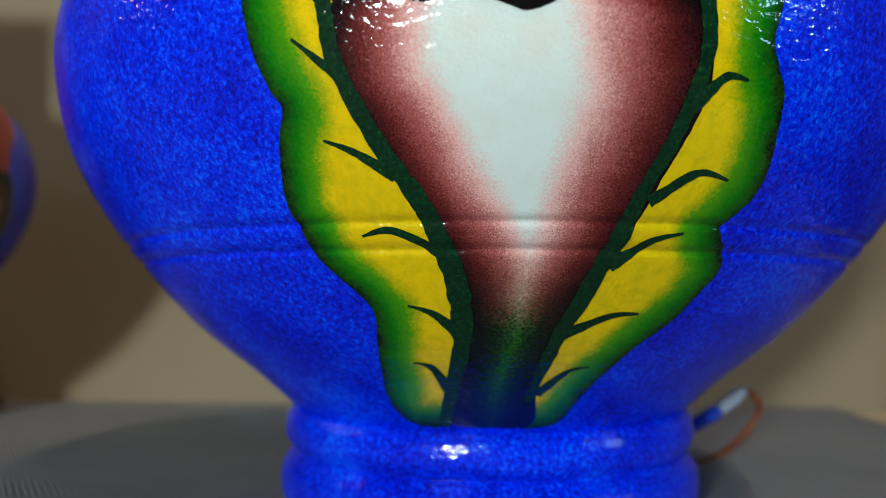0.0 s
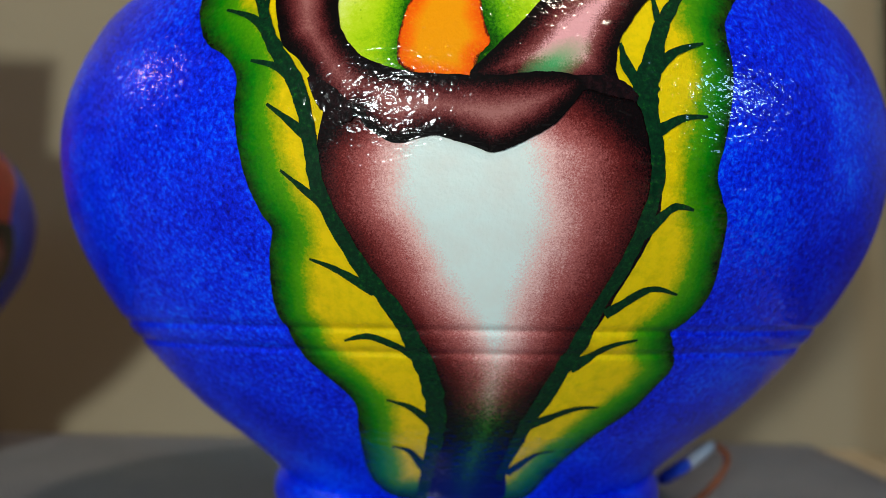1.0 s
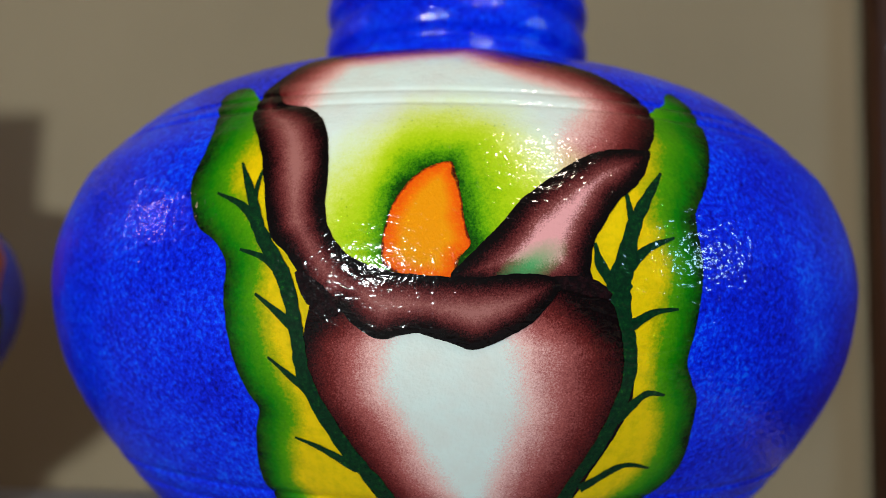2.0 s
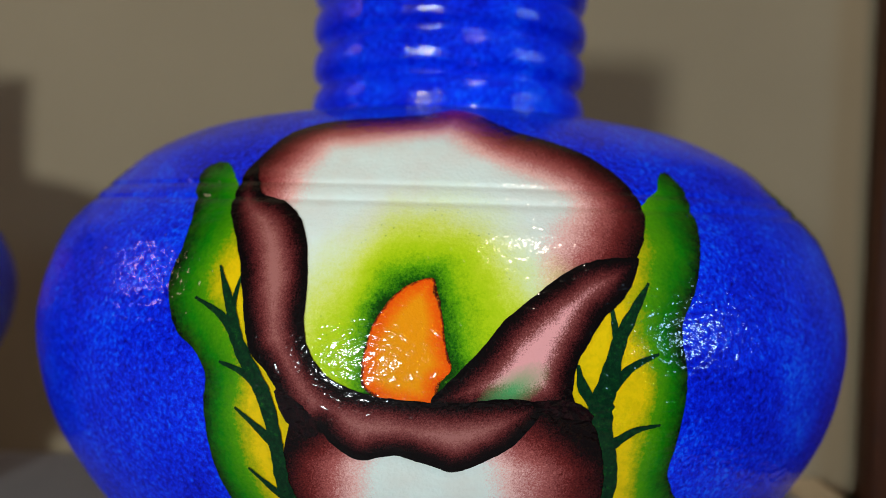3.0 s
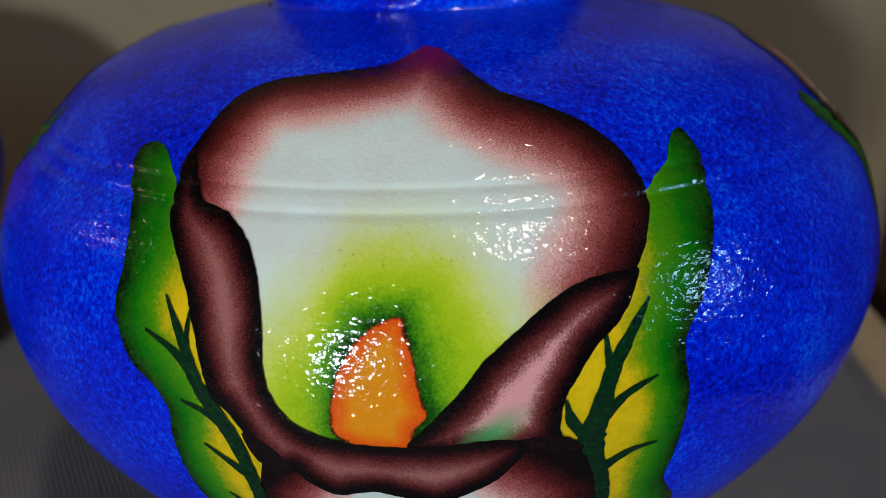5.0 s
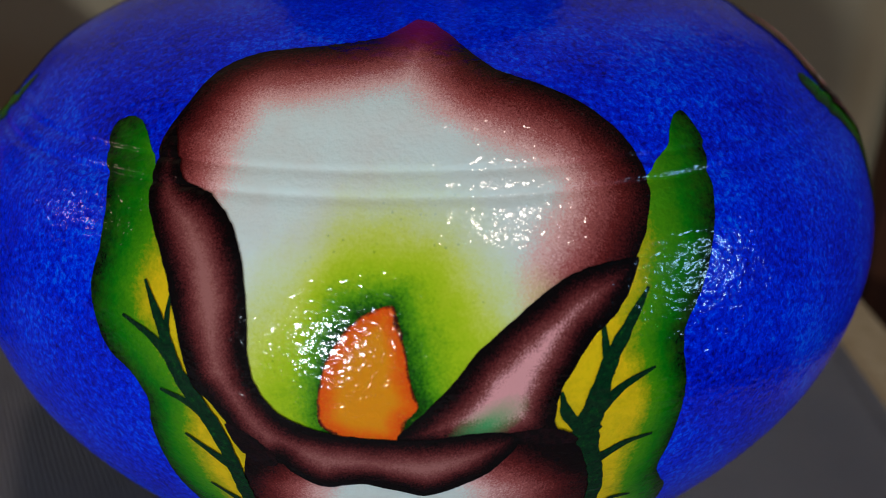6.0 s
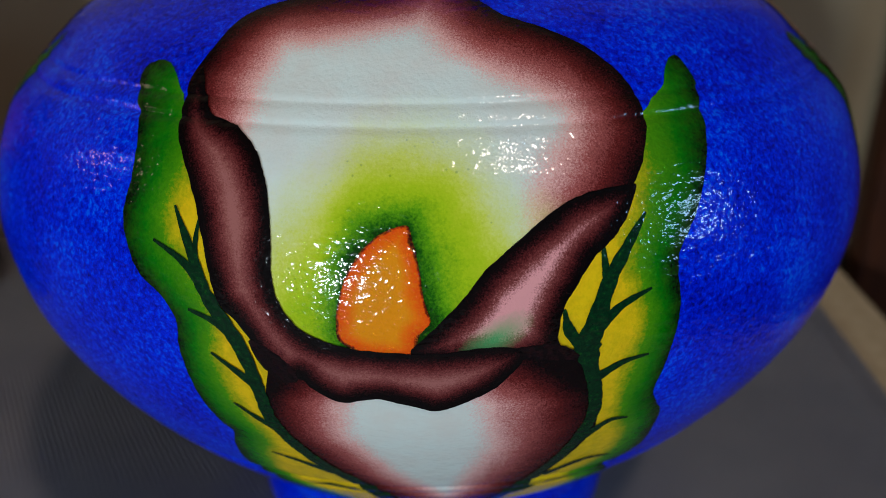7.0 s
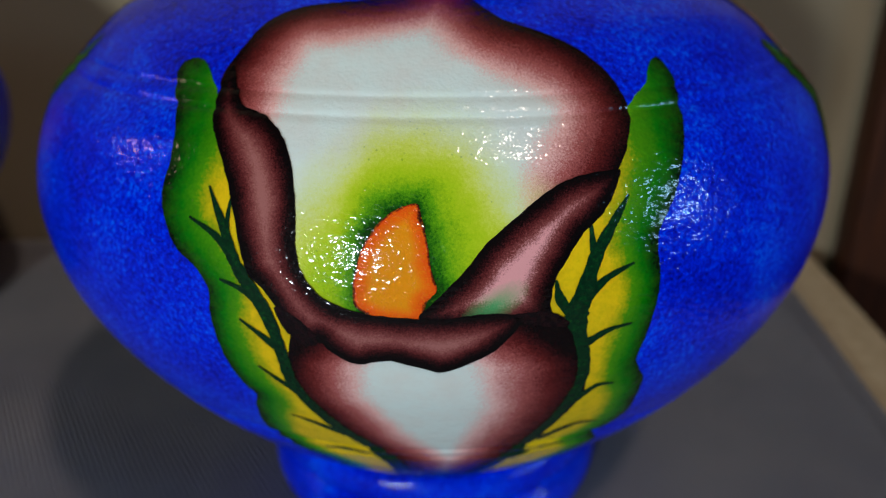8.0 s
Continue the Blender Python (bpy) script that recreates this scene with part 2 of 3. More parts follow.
def spline(points, closed, per=10):
    """Catmull-Rom curve through the points."""
    p = np.array(points, float)
    n = len(p)
    out = []
    for i in range(n if closed else n - 1):
        q = [p[(i + k) % n] if closed else p[min(max(i + k, 0), n - 1)] for k in (-1, 0, 1, 2)]
        for s in np.arange(per) / per:
            out.append(0.5 * (2 * q[1] + (q[2] - q[0]) * s + (2 * q[0] - 5 * q[1] + 4 * q[2] - q[3]) * s * s + (3 * q[1] - q[0] - 3 * q[2] + q[3]) * s ** 3))
    if not closed:
        out.append(p[-1])
    return np.array(out)


# ---- the vase's outline: height and radius in mm ----
KNOTS = [(20, 46), (24, 51), (28.5, 56.5), (38.5, 67.6), (50.5, 82.6), (62.5, 94.4), (74.5, 104.1), (86.5, 112), (98.5, 117.8), (110.5, 120.9), (122.5, 121.9),
         (134.5, 119.8), (146.5, 115), (152, 111), (158.5, 105), (163, 100.3), (168, 94.8), (172.5, 87.6), (177.5, 76.5), (181, 63), (183.5, 49), (184, 40)]
CURVE = spline(KNOTS, False, 16)
GROOVES = [(73.6, 0.7, 0.85), (68.8, 0.7, 0.85), (159.0, 0.50, 0.7), (155.5, 0.62, 0.8)]


def radius(z):
    r = np.interp(z, CURVE[:, 0], CURVE[:, 1])
    for zg, depth, width in GROOVES:
        r = r - depth * np.exp(-((z - zg) / width) ** 2)
    return r


def on_vase(theta, z, lift):
    """Points on the body at theta degrees round from its front and z mm up, lifted off it by lift mm; in metres."""
    a = np.radians(theta)
    slope = (radius(z + 0.3) - radius(z - 0.3)) / 0.6
    n = 1 / np.sqrt(1 + slope ** 2)
    r = radius(z) + lift * n
    h = z - lift * slope * n
    return np.stack([r * np.sin(a), -r * np.cos(a), h], -1) / 1000


def lathe(rows, segments=256):
    """A turned form from (height, radius) rows in mm."""
    bm = bmesh.new()
    ring = []
    for z, r in rows:
        ring.append([bm.verts.new((r / 1000 * math.sin(k * math.tau / segments), -r / 1000 * math.cos(k * math.tau / segments), z / 1000)) for k in range(segments)])
    for a, b in zip(ring, ring[1:]):
        for k in range(segments):
            bm.faces.new((a[k], a[(k + 1) % segments], b[(k + 1) % segments], b[k]))
    return bm


# ---- the painted flower: brush outlines as (degrees round, mm up) ----
BACK = [
    (-25.2, 157.3), (-26.1, 161.8), (-25.2, 166.7), (-24.1, 171.1), (-21.6, 173.6), (-17.2, 174.9), (-10.6, 175.7),
    (-4.8, 176.7), (-1.6, 178.1), (0.7, 179.0), (3.6, 178.0), (6.2, 175.6), (9.4, 172.5), (14.0, 170.1),
    (17.5, 167.6), (20.1, 164.2), (21.5, 160.8), (21.9, 157.2), (21.6, 154.1), (20.4, 150.3), (18.6, 145.8),
    (16.0, 140.1), (11.8, 132.4), (5.4, 123.2), (-1.6, 118.5), (-8.3, 119.6), (-13.3, 127.7), (-16.2, 137.0),
    (-19.6, 147.6), (-23.3, 154.0),
]
FOLD = [
    (-1.4, 118.7), (0.3, 123.4), (2.6, 128.4), (5.0, 134.3), (7.5, 138.2), (10.1, 142.0), (12.5, 144.3),
    (15.0, 145.4), (17.5, 145.7), (18.7, 145.6), (18.0, 142.5), (16.4, 138.2), (14.3, 134.9), (12.5, 130.2),
    (11.2, 125.4), (10.9, 120.5), (10.1, 117.9), (6.9, 119.3), (4.0, 119.2), (1.2, 118.5),
]
SPADIX = [
    (-1.6, 141.1), (-2.6, 140.9), (-4.1, 139.6), (-5.7, 136.4), (-6.8, 132.5), (-7.4, 127.9), (-7.6, 123.8),
    (-7.2, 120.7), (-4.5, 118.2), (-1.5, 118.0), (-0.7, 122.6), (0.2, 125.1), (-0.3, 129.0), (-0.7, 134.5),
    (-1.2, 139.0),
]
ROLL = [
    (-25.2, 163.4), (-25.5, 159.6), (-25.1, 155.5), (-24.3, 152.5), (-22.4, 148.3), (-20.8, 143.0), (-19.7, 137.0),
    (-18.8, 130.7), (-18.0, 126.1), (-16.6, 123.4), (-15.3, 120.0), (-14.8, 118.0), (-13.6, 114.5), (-12.5, 111.8),
    (-11.6, 111.7), (-11.2, 112.8), (-10.3, 110.4), (-9.2, 108.6), (-7.6, 107.2), (-5.8, 108.1), (-4.3, 108.5),
    (-2.8, 107.7), (-1.1, 106.6), (0.6, 105.6), (2.2, 106.7), (3.9, 108.4), (5.5, 110.4), (6.7, 113.0),
    (7.6, 115.5), (8.1, 117.6), (7.4, 119.3), (5.3, 119.9), (2.3, 119.3), (-0.2, 118.9), (-4.1, 119.2),
    (-7.0, 119.9), (-9.6, 121.6), (-11.3, 124.2), (-12.6, 128.2), (-13.1, 133.5), (-13.2, 137.6), (-13.6, 143.2),
    (-14.2, 147.6), (-15.8, 151.8), (-17.7, 154.3), (-19.6, 155.4), (-21.6, 156.6), (-23.3, 159.5),
]
CUP = [
    (-14.0, 110.5), (-14.5, 105.3), (-14.4, 101.1), (-13.6, 95.8), (-12.2, 90.4), (-10.9, 84.9), (-9.3, 78.1),
    (-7.7, 72.7), (-6.2, 67.8), (-4.7, 61.7), (-4.1, 55.1), (-4.4, 49.2), (-6.6, 39.9), (-8.7, 31.4),
    (-1.4, 30.2), (6.1, 31.1), (5.5, 40.0), (6.0, 48.0), (6.9, 54.6), (7.8, 60.2), (9.1, 64.4),
    (10.6, 69.0), (12.0, 77.4), (13.0, 83.3), (14.1, 88.9), (15.0, 96.6), (15.1, 104.1), (14.3, 110.3),
    (13.1, 114.4), (11.4, 117.2), (8.8, 118.4), (0.4, 114.6), (-7.5, 115.6), (-12.7, 116.2),
]
LEAF_L_OUT = [
    (-11.7, 30.5), (-19.3, 30.4), (-22.1, 33.3), (-22.5, 37.7), (-20.2, 44.8), (-18.3, 51.3), (-17.1, 56.6),
    (-18.1, 60.0), (-20.1, 63.8), (-22.0, 67.9), (-22.5, 72.3), (-23.1, 77.0), (-22.4, 83.1), (-21.5, 88.4),
    (-20.6, 92.4), (-21.4, 95.7), (-22.2, 100.1), (-22.7, 105.5), (-22.9, 109.9), (-23.0, 115.4), (-22.7, 120.9),
    (-24.2, 125.5), (-26.4, 128.5), (-27.9, 133.2), (-28.5, 136.1), (-28.9, 140.0), (-28.6, 145.2), (-29.0, 150.0),
    (-30.5, 154.4), (-32.7, 158.7), (-33.7, 162.0), (-33.0, 163.5), (-31.9, 164.0),
]
LEAF_L_IN = [
    (-29.9, 163.4), (-27.5, 160.7), (-24.8, 156.5), (-22.4, 151.5), (-20.5, 145.5), (-19.1, 138.2), (-18.5, 133.0),
    (-16.9, 126.4), (-14.3, 121.1), (-13.2, 115.2), (-13.5, 109.4), (-14.1, 102.1), (-13.1, 94.7), (-10.8, 86.6),
    (-8.3, 78.7), (-8.2, 73.6), (-6.8, 68.8), (-5.5, 62.7), (-5.0, 55.1), (-5.3, 49.2), (-7.3, 39.8),
]
LEAF_R_OUT = [
    (4.2, 30.8), (9.0, 30.0), (13.7, 31.7), (15.9, 38.3), (17.9, 45.2), (20.0, 50.4), (23.1, 55.7),
    (24.7, 61.5), (25.5, 65.1), (24.7, 69.0), (22.9, 72.3), (22.7, 73.5), (24.8, 78.2), (25.3, 83.1),
    (24.6, 90.2), (23.9, 95.9), (22.5, 100.2), (21.7, 103.5), (22.0, 108.9), (22.4, 115.6), (22.6, 120.6),
    (22.6, 124.6), (22.3, 129.4), (22.6, 133.5), (24.2, 138.0), (25.7, 142.5), (27.1, 148.0),
    (28.4, 152.3), (29.4, 156.8), (30.3, 160.0), (30.2, 162.9), (29.5, 164.6),
]
LEAF_R_IN = [
    (27.6, 163.3), (25.5, 159.8), (23.1, 157.7), (20.5, 153.9), (18.4, 146.3), (15.7, 140.2), (12.8, 134.2),
    (10.5, 125.5), (10.8, 118.7), (10.4, 116.3), (13.1, 112.3), (14.4, 106.1), (14.8, 99.8), (14.3, 92.2),
    (12.7, 83.3), (11.2, 75.6), (10.0, 69.0), (8.5, 62.8), (7.1, 56.3), (5.7, 49.3), (5.5, 40.0),
]
RIB_L = [
    (-22.9, 141.9, 0.4), (-20.8, 134.6, 1.6), (-19.3, 127.3, 2.1), (-17.0, 120.3, 2.3), (-15.9, 113.8, 2.3), (-15.4, 106.3, 2.1), (-15.1, 100.0, 2.3),
    (-13.7, 92.5, 2.4), (-11.4, 83.8, 2.8), (-8.9, 76.9, 2.8), (-7.3, 69.8, 3.2), (-6.1, 63.7, 3.3), (-5.7, 56.2, 3.3), (-6.3, 49.2, 3.0),
    (-8.9, 39.8, 3.0), (-11.9, 31.1, 3.2),
]
RIB_R = [
    (19.3, 141.0, 0.5), (17.0, 135.1, 1.8), (15.3, 129.5, 2.3), (14.3, 123.1, 3.0), (13.7, 118.2, 3.7), (14.2, 113.5, 2.5), (15.1, 107.2, 2.1),
    (15.5, 100.9, 2.1), (14.9, 93.4, 2.3), (13.8, 85.6, 2.3), (12.3, 78.6, 2.3), (11.2, 70.5, 3.0), (10.0, 65.4, 2.8), (8.8, 59.1, 2.6),
    (7.3, 52.9, 2.6), (6.4, 46.1, 2.5), (5.4, 37.8, 2.1),
]
VEINS_L = [
    [(-20.2, 140.6, 0.3), (-20.4, 137.1, 0.8), (-20.4, 132.7, 1.2)], [(-24.9, 135.5, 0.4), (-21.5, 132.4, 1.2), (-19.0, 127.0, 1.6)],
    [(-21.2, 123.8, 0.4), (-18.7, 122.2, 1.1), (-16.7, 119.0, 1.6)], [(-19.5, 115.3, 0.4), (-17.6, 112.3, 1.1), (-15.7, 109.0, 1.8)],
    [(-18.6, 103.2, 0.4), (-17.0, 100.5, 0.9), (-15.4, 97.7, 1.4)], [(-17.2, 87.1, 0.4), (-14.8, 85.3, 1.1), (-11.8, 82.0, 1.9)],
    [(-15.6, 71.2, 0.4), (-12.2, 72.0, 1.0), (-7.5, 68.5, 1.8)], [(-12.3, 58.4, 0.4), (-9.1, 56.7, 1.1), (-5.9, 52.2, 1.9)],
    [(-14.1, 46.4, 0.4), (-11.2, 45.2, 1.1), (-9.4, 39.5, 1.9)],
]
VEINS_R = [
    [(15.0, 136.8, 0.4), (15.1, 132.9, 1.1), (15.3, 128.9, 1.6)], [(11.4, 126.0, 0.4), (11.9, 121.7, 1.6), (13.6, 117.1, 1.9)],
    [(19.5, 127.7, 0.4), (16.5, 125.2, 1.4), (14.3, 120.9, 2.1)], [(19.9, 113.9, 0.4), (17.3, 113.1, 1.1), (14.9, 110.3, 1.9)],
    [(19.8, 97.0, 0.4), (17.6, 97.2, 1.2), (15.6, 93.2, 1.9)], [(21.0, 81.2, 0.4), (17.5, 82.1, 1.2), (14.2, 78.3, 1.9)],
    [(18.3, 72.0, 0.4), (15.0, 70.6, 1.1), (11.9, 67.0, 1.8)], [(17.2, 57.0, 0.4), (13.5, 56.6, 1.0), (8.8, 53.5, 1.8)],
    [(13.9, 45.6, 0.4), (10.7, 44.7, 0.9), (7.5, 40.2, 1.6)],
]
HEIGHTS = np.arange(24.0, 183.0, 0.05)
ARC = np.concatenate([[0], np.cumsum(np.hypot(np.diff(HEIGHTS), np.diff(radius(HEIGHTS))))])


def nearest(p, line, closed):
    """Distance in mm from the points p (degrees, mm) to a line on the vase, and the nearest place on it."""
    a3 = on_vase(line[:, 0], line[:, 1], 0) * 1000
    p3 = on_vase(p[:, 0], p[:, 1], 0) * 1000
    b3 = np.roll(a3, -1, 0) if closed else a3[1:]
    b2 = np.roll(line, -1, 0) if closed else line[1:]
    a2 = line
    if not closed:
        a3, a2 = a3[:-1], line[:-1]
    best, place = np.full(len(p), 1e9), np.zeros((len(p), 2))
    for s in range(0, len(p), 2000):
        q = p3[s:s + 2000, None]
        ab = (b3 - a3)[None]
        f = np.clip(((q - a3) * ab).sum(-1) / np.maximum((ab ** 2).sum(-1), 1e-9), 0, 1)
        d = np.linalg.norm(q - a3 - f[..., None] * ab, axis=-1)
        i = d.argmin(1)
        k = np.arange(len(i))
        best[s:s + 2000] = d[k, i]
        place[s:s + 2000] = a2[i] + f[k, i][:, None] * (b2 - a2)[i]
    return best, place


def inside(p, loop):
    x, y = p[:, 0], p[:, 1]
    hit = np.zeros(len(p), bool)
    for (x0, y0), (x1, y1) in zip(loop, np.roll(loop, -1, 0)):
        cross = (y0 > y) != (y1 > y)
        if y1 != y0:
            hit ^= cross & (x < (x1 - x0) * (y - y0) / (y1 - y0) + x0)
    return hit


def painted(name, loop, lift, material, parent, label, step=0.6, fields=None):
    """A skin of paint inside the loop, on the vase; fields(p, edge) gives its point attributes."""
    lo, hi = loop.min(0), loop.max(0)
    s0, s1 = np.interp([lo[1], hi[1]], HEIGHTS, ARC)
    zs = np.interp(np.linspace(s0 - step, s1 + step, int((s1 - s0) / step) + 3), ARC, HEIGHTS)
    zs = np.unique(np.concatenate([zs] + [np.arange(g[0] - 1.6, g[0] + 1.61, 0.2) for g in GROOVES if lo[1] < g[0] < hi[1]]))
    da = math.degrees(step / 112)
    ts = np.arange(lo[0] - da, hi[0] + 2 * da, da)
    grid = np.stack(np.meshgrid(ts, zs), -1)
    h, w = grid.shape[:2]
    p = grid.reshape(-1, 2).copy()
    keep = inside(p, loop)
    k2 = keep.reshape(h, w)
    cell = k2[:-1, :-1] | k2[1:, :-1] | k2[:-1, 1:] | k2[1:, 1:]
    used = np.zeros((h, w), bool)
    for dy in (0, 1):
        for dx in (0, 1):
            used[dy:h - 1 + dy, dx:w - 1 + dx] |= cell
    used = used.reshape(-1)
    ids = np.full(h * w, -1)
    ids[used] = np.arange(used.sum())
    q, ins = p[used], keep[used]
    edge, place = nearest(q, loop, True)
    q[~ins] = place[~ins]
    edge[~ins] = 0
    yy, xx = np.nonzero(cell)
    base = yy * w + xx
    faces = np.stack([ids[base], ids[base + 1], ids[base + w + 1], ids[base + w]], 1)
    me = bpy.data.meshes.new(name)
    me.from_pydata(on_vase(q[:, 0], q[:, 1], lift).tolist(), [], faces.tolist())
    me.polygons.foreach_set("use_smooth", [True] * len(me.polygons))
    values = {"edge": edge}
    values.update(fields(q, edge) if fields else {})
    for key, v in values.items():
        me.attributes.new(key, "FLOAT", "POINT").data.foreach_set("value", np.ascontiguousarray(v, np.float32))
    me.materials.append(material)
    ob = new(name, me)
    ob.parent = parent
    return tagged(ob, label)


def stroke(name, points, lift, material, parent, label="", reach=0.0, widen=1.25):
    """A brush stroke along (degrees, mm, width in mm) points, with a wavering edge and a tapered start."""
    a, b = np.array(points[-2]), np.array(points[-1])
    c = spline(points + [tuple(b + (b - a) * reach)], False, 12)
    r = radius(c[:, 1])
    arc = np.interp(c[:, 1], HEIGHTS, ARC)
    xy = np.stack([np.radians(c[:, 0]) * r.mean(), arc], 1)
    t = np.gradient(xy, axis=0)
    t /= np.maximum(np.linalg.norm(t, axis=1), 1e-6)[:, None]
    nrm = np.stack([-t[:, 1], t[:, 0]], 1)
    verts, faces, cols = [], [], 5
    for i in range(len(c)):
        half = widen * np.interp(c[i, 1], [60, 80], [1.3, 1.0]) * c[i, 2] / 2 * (1 + 0.22 * noise.noise(Vector((i * 0.31, points[0][0], points[0][1]))))
        for j in range(cols):
            u = xy[i] + nrm[i] * half * (j / (cols - 1) * 2 - 1)
            verts.append((math.degrees(u[0] / r.mean()), np.interp(u[1], ARC, HEIGHTS)))
    for i in range(len(c) - 1):
        for j in range(cols - 1):
            a = i * cols + j
            faces.append((a, a + 1, a + cols + 1, a + cols))
    v = np.array(verts)
    me = bpy.data.meshes.new(name)
    me.from_pydata(on_vase(v[:, 0], v[:, 1], lift).tolist(), [], faces)
    me.polygons.foreach_set("use_smooth", [True] * len(me.polygons))
    me.materials.append(material)
    ob = new(name, me)
    ob.parent = parent
    return tagged(ob, label)


def wavy(loop, size, seed):
    """The loop with a hand-painted waver."""
    return loop + np.array([[noise.noise(Vector((a * 0.9, z * 0.5, seed))) * size, noise.noise(Vector((a * 0.9, z * 0.5, seed + 7))) * size * 2] for a, z in loop]) + np.array([[noise.noise(Vector((a * 7, z * 4, seed))) * 0.07, noise.noise(Vector((a * 7, z * 4, seed + 5))) * 0.14] for a, z in loop])


def build_flower(vase):
    """One calla lily between two leaves, painted on the vase."""
    made = []
    for name, outer, inner, rib, veins in (("painted_leaf", LEAF_L_OUT, LEAF_L_IN, RIB_L, VEINS_L), ("painted_leaf", LEAF_R_OUT, LEAF_R_IN, RIB_R, VEINS_R)):
        loop = wavy(spline(outer + inner, True, 8), 0.10, 3)
        rim = spline(outer, False, 8)
        leaf = painted(name, loop, 0.10, LEAFP, vase, "green leaf with a yellow middle and a dark edge", fields=lambda q, e: {"edge": nearest(q, rim, False)[0] * (1 - 0.45 * np.clip((q[:, 1] - 122) / 34, 0, 1)), "low": q[:, 1] - 28})
        stroke("midrib", rib, 0.34, RIBP, leaf, widen=1.15)
        for v in veins:
            stroke("vein", v, 0.30, RIBP, leaf, reach=0.3)
        made.append(leaf)
    cup = wavy(spline(CUP, True, 8), 0.08, 5)
    cup[:, 0] = 0.6 + (cup[:, 0] - 0.6) * np.interp(cup[:, 1], [30, 60, 95, 105], [1.22, 1.14, 1.10, 1.03])

    def across(q, e):
        u = np.zeros(len(q))
        for z in np.unique(np.round(q[:, 1], 1)):
            zz = min(max(z, 30.0), 108.0)
            pair = [a[0] + (zz - a[1]) / (b[1] - a[1]) * (b[0] - a[0]) for a, b in zip(cup, np.roll(cup, -1, 0)) if (a[1] > zz) != (b[1] > zz)]
            k = np.abs(q[:, 1] - z) < 0.06
            if len(pair) > 1:
                x0, x1 = min(pair), max(pair)
                s = (q[k, 0] - (x0 + x1) / 2) / ((x1 - x0) / 2)
                c = np.interp(z, [55, 95], [0.0, 0.10])
                u[k] = np.minimum((1 - s) / (1 + c), (1 + s) / (1 - c)) * (1 - np.clip(s + 0.1, 0, 0.5) * np.interp(z, [64, 100], [0.1, 0.35]))
        return {"edge": np.clip((u - 0.03 * np.maximum(0, q[:, 1] - 106)) * np.interp(q[:, 1], [64, 96], [0.46, 1.0]), 0, 1), "low": q[:, 1] - 28}

    made.append(painted("painted_spathe", cup, 0.20, CUPP, vase, "white lily cup shading to wine red and green", fields=across))
    spad = wavy(spline(SPADIX, True, 8), 0.05, 9)
    top = spline(BACK[:22], False, 8)
    made.append(painted("painted_petal", wavy(spline(BACK, True, 8), 0.08, 11), 0.26, PETAL, vase, "white upper petal with a wine-red rim",
                        fields=lambda q, e: {"edge": nearest(q, top, False)[0], "tip": np.hypot((q[:, 0] - 0.9) * 0.9, (q[:, 1] - 178.5) * 1.6), "glow": nearest(q, spad, True)[0] * (0.62 + 0.45 * np.clip((q[:, 1] - 130) / 18, 0, 1)) + 1.8 * np.clip(nearest(q, spad, True)[0] / 4, 0, 1) + 3.2 * np.clip((-6.5 - q[:, 0]) / 2.5, 0, 1)}))
    made.append(painted("painted_spadix", spad, 0.40, SPADP, vase, "orange flower spike", step=0.5))
    made.append(painted("painted_fold", wavy(spline(FOLD[:16] + [(11.2, 118.2), (9.6, 117.4), (6.5, 116.5), (2.5, 117.0)], True, 8), 0.08, 13), 0.46, FOLDP, vase, "pink folded petal with black outline", step=0.5,
                        fields=lambda q, e: {"glow": np.hypot((q[:, 0] - 5.6) * 1.8, (q[:, 1] - 121.6 - (q[:, 0] - 5.6) * 1.0) * 1.5)}))
    joint = stroke("painted_outline", [(6.8, 118.8, 0.8), (8.4, 118.4, 2.0), (10.0, 118.0, 2.6), (11.6, 117.2, 2.4), (12.8, 116.0, 1.0)], 0.50, OUTLINE, vase, "black brush outline under the fold")
    made.append(joint)
    made.append(stroke("painted_outline", [(-15.3, 119.6, 0.8), (-14.1, 116.6, 3.0), (-13.0, 114.2, 3.8), (-12.1, 112.6, 2.8), (-11.5, 111.7, 0.8)], 0.58, OUTLINE, vase, "black brush outline under the rolled rim"))
    made.append(painted("painted_rim", wavy(spline(ROLL, True, 8), 0.08, 15), 0.54, ROLLP, vase, "wine-red rolled petal rim", step=0.5,
                        fields=lambda q, e: {"glow": np.full(len(q), 50.0)}))
    return made


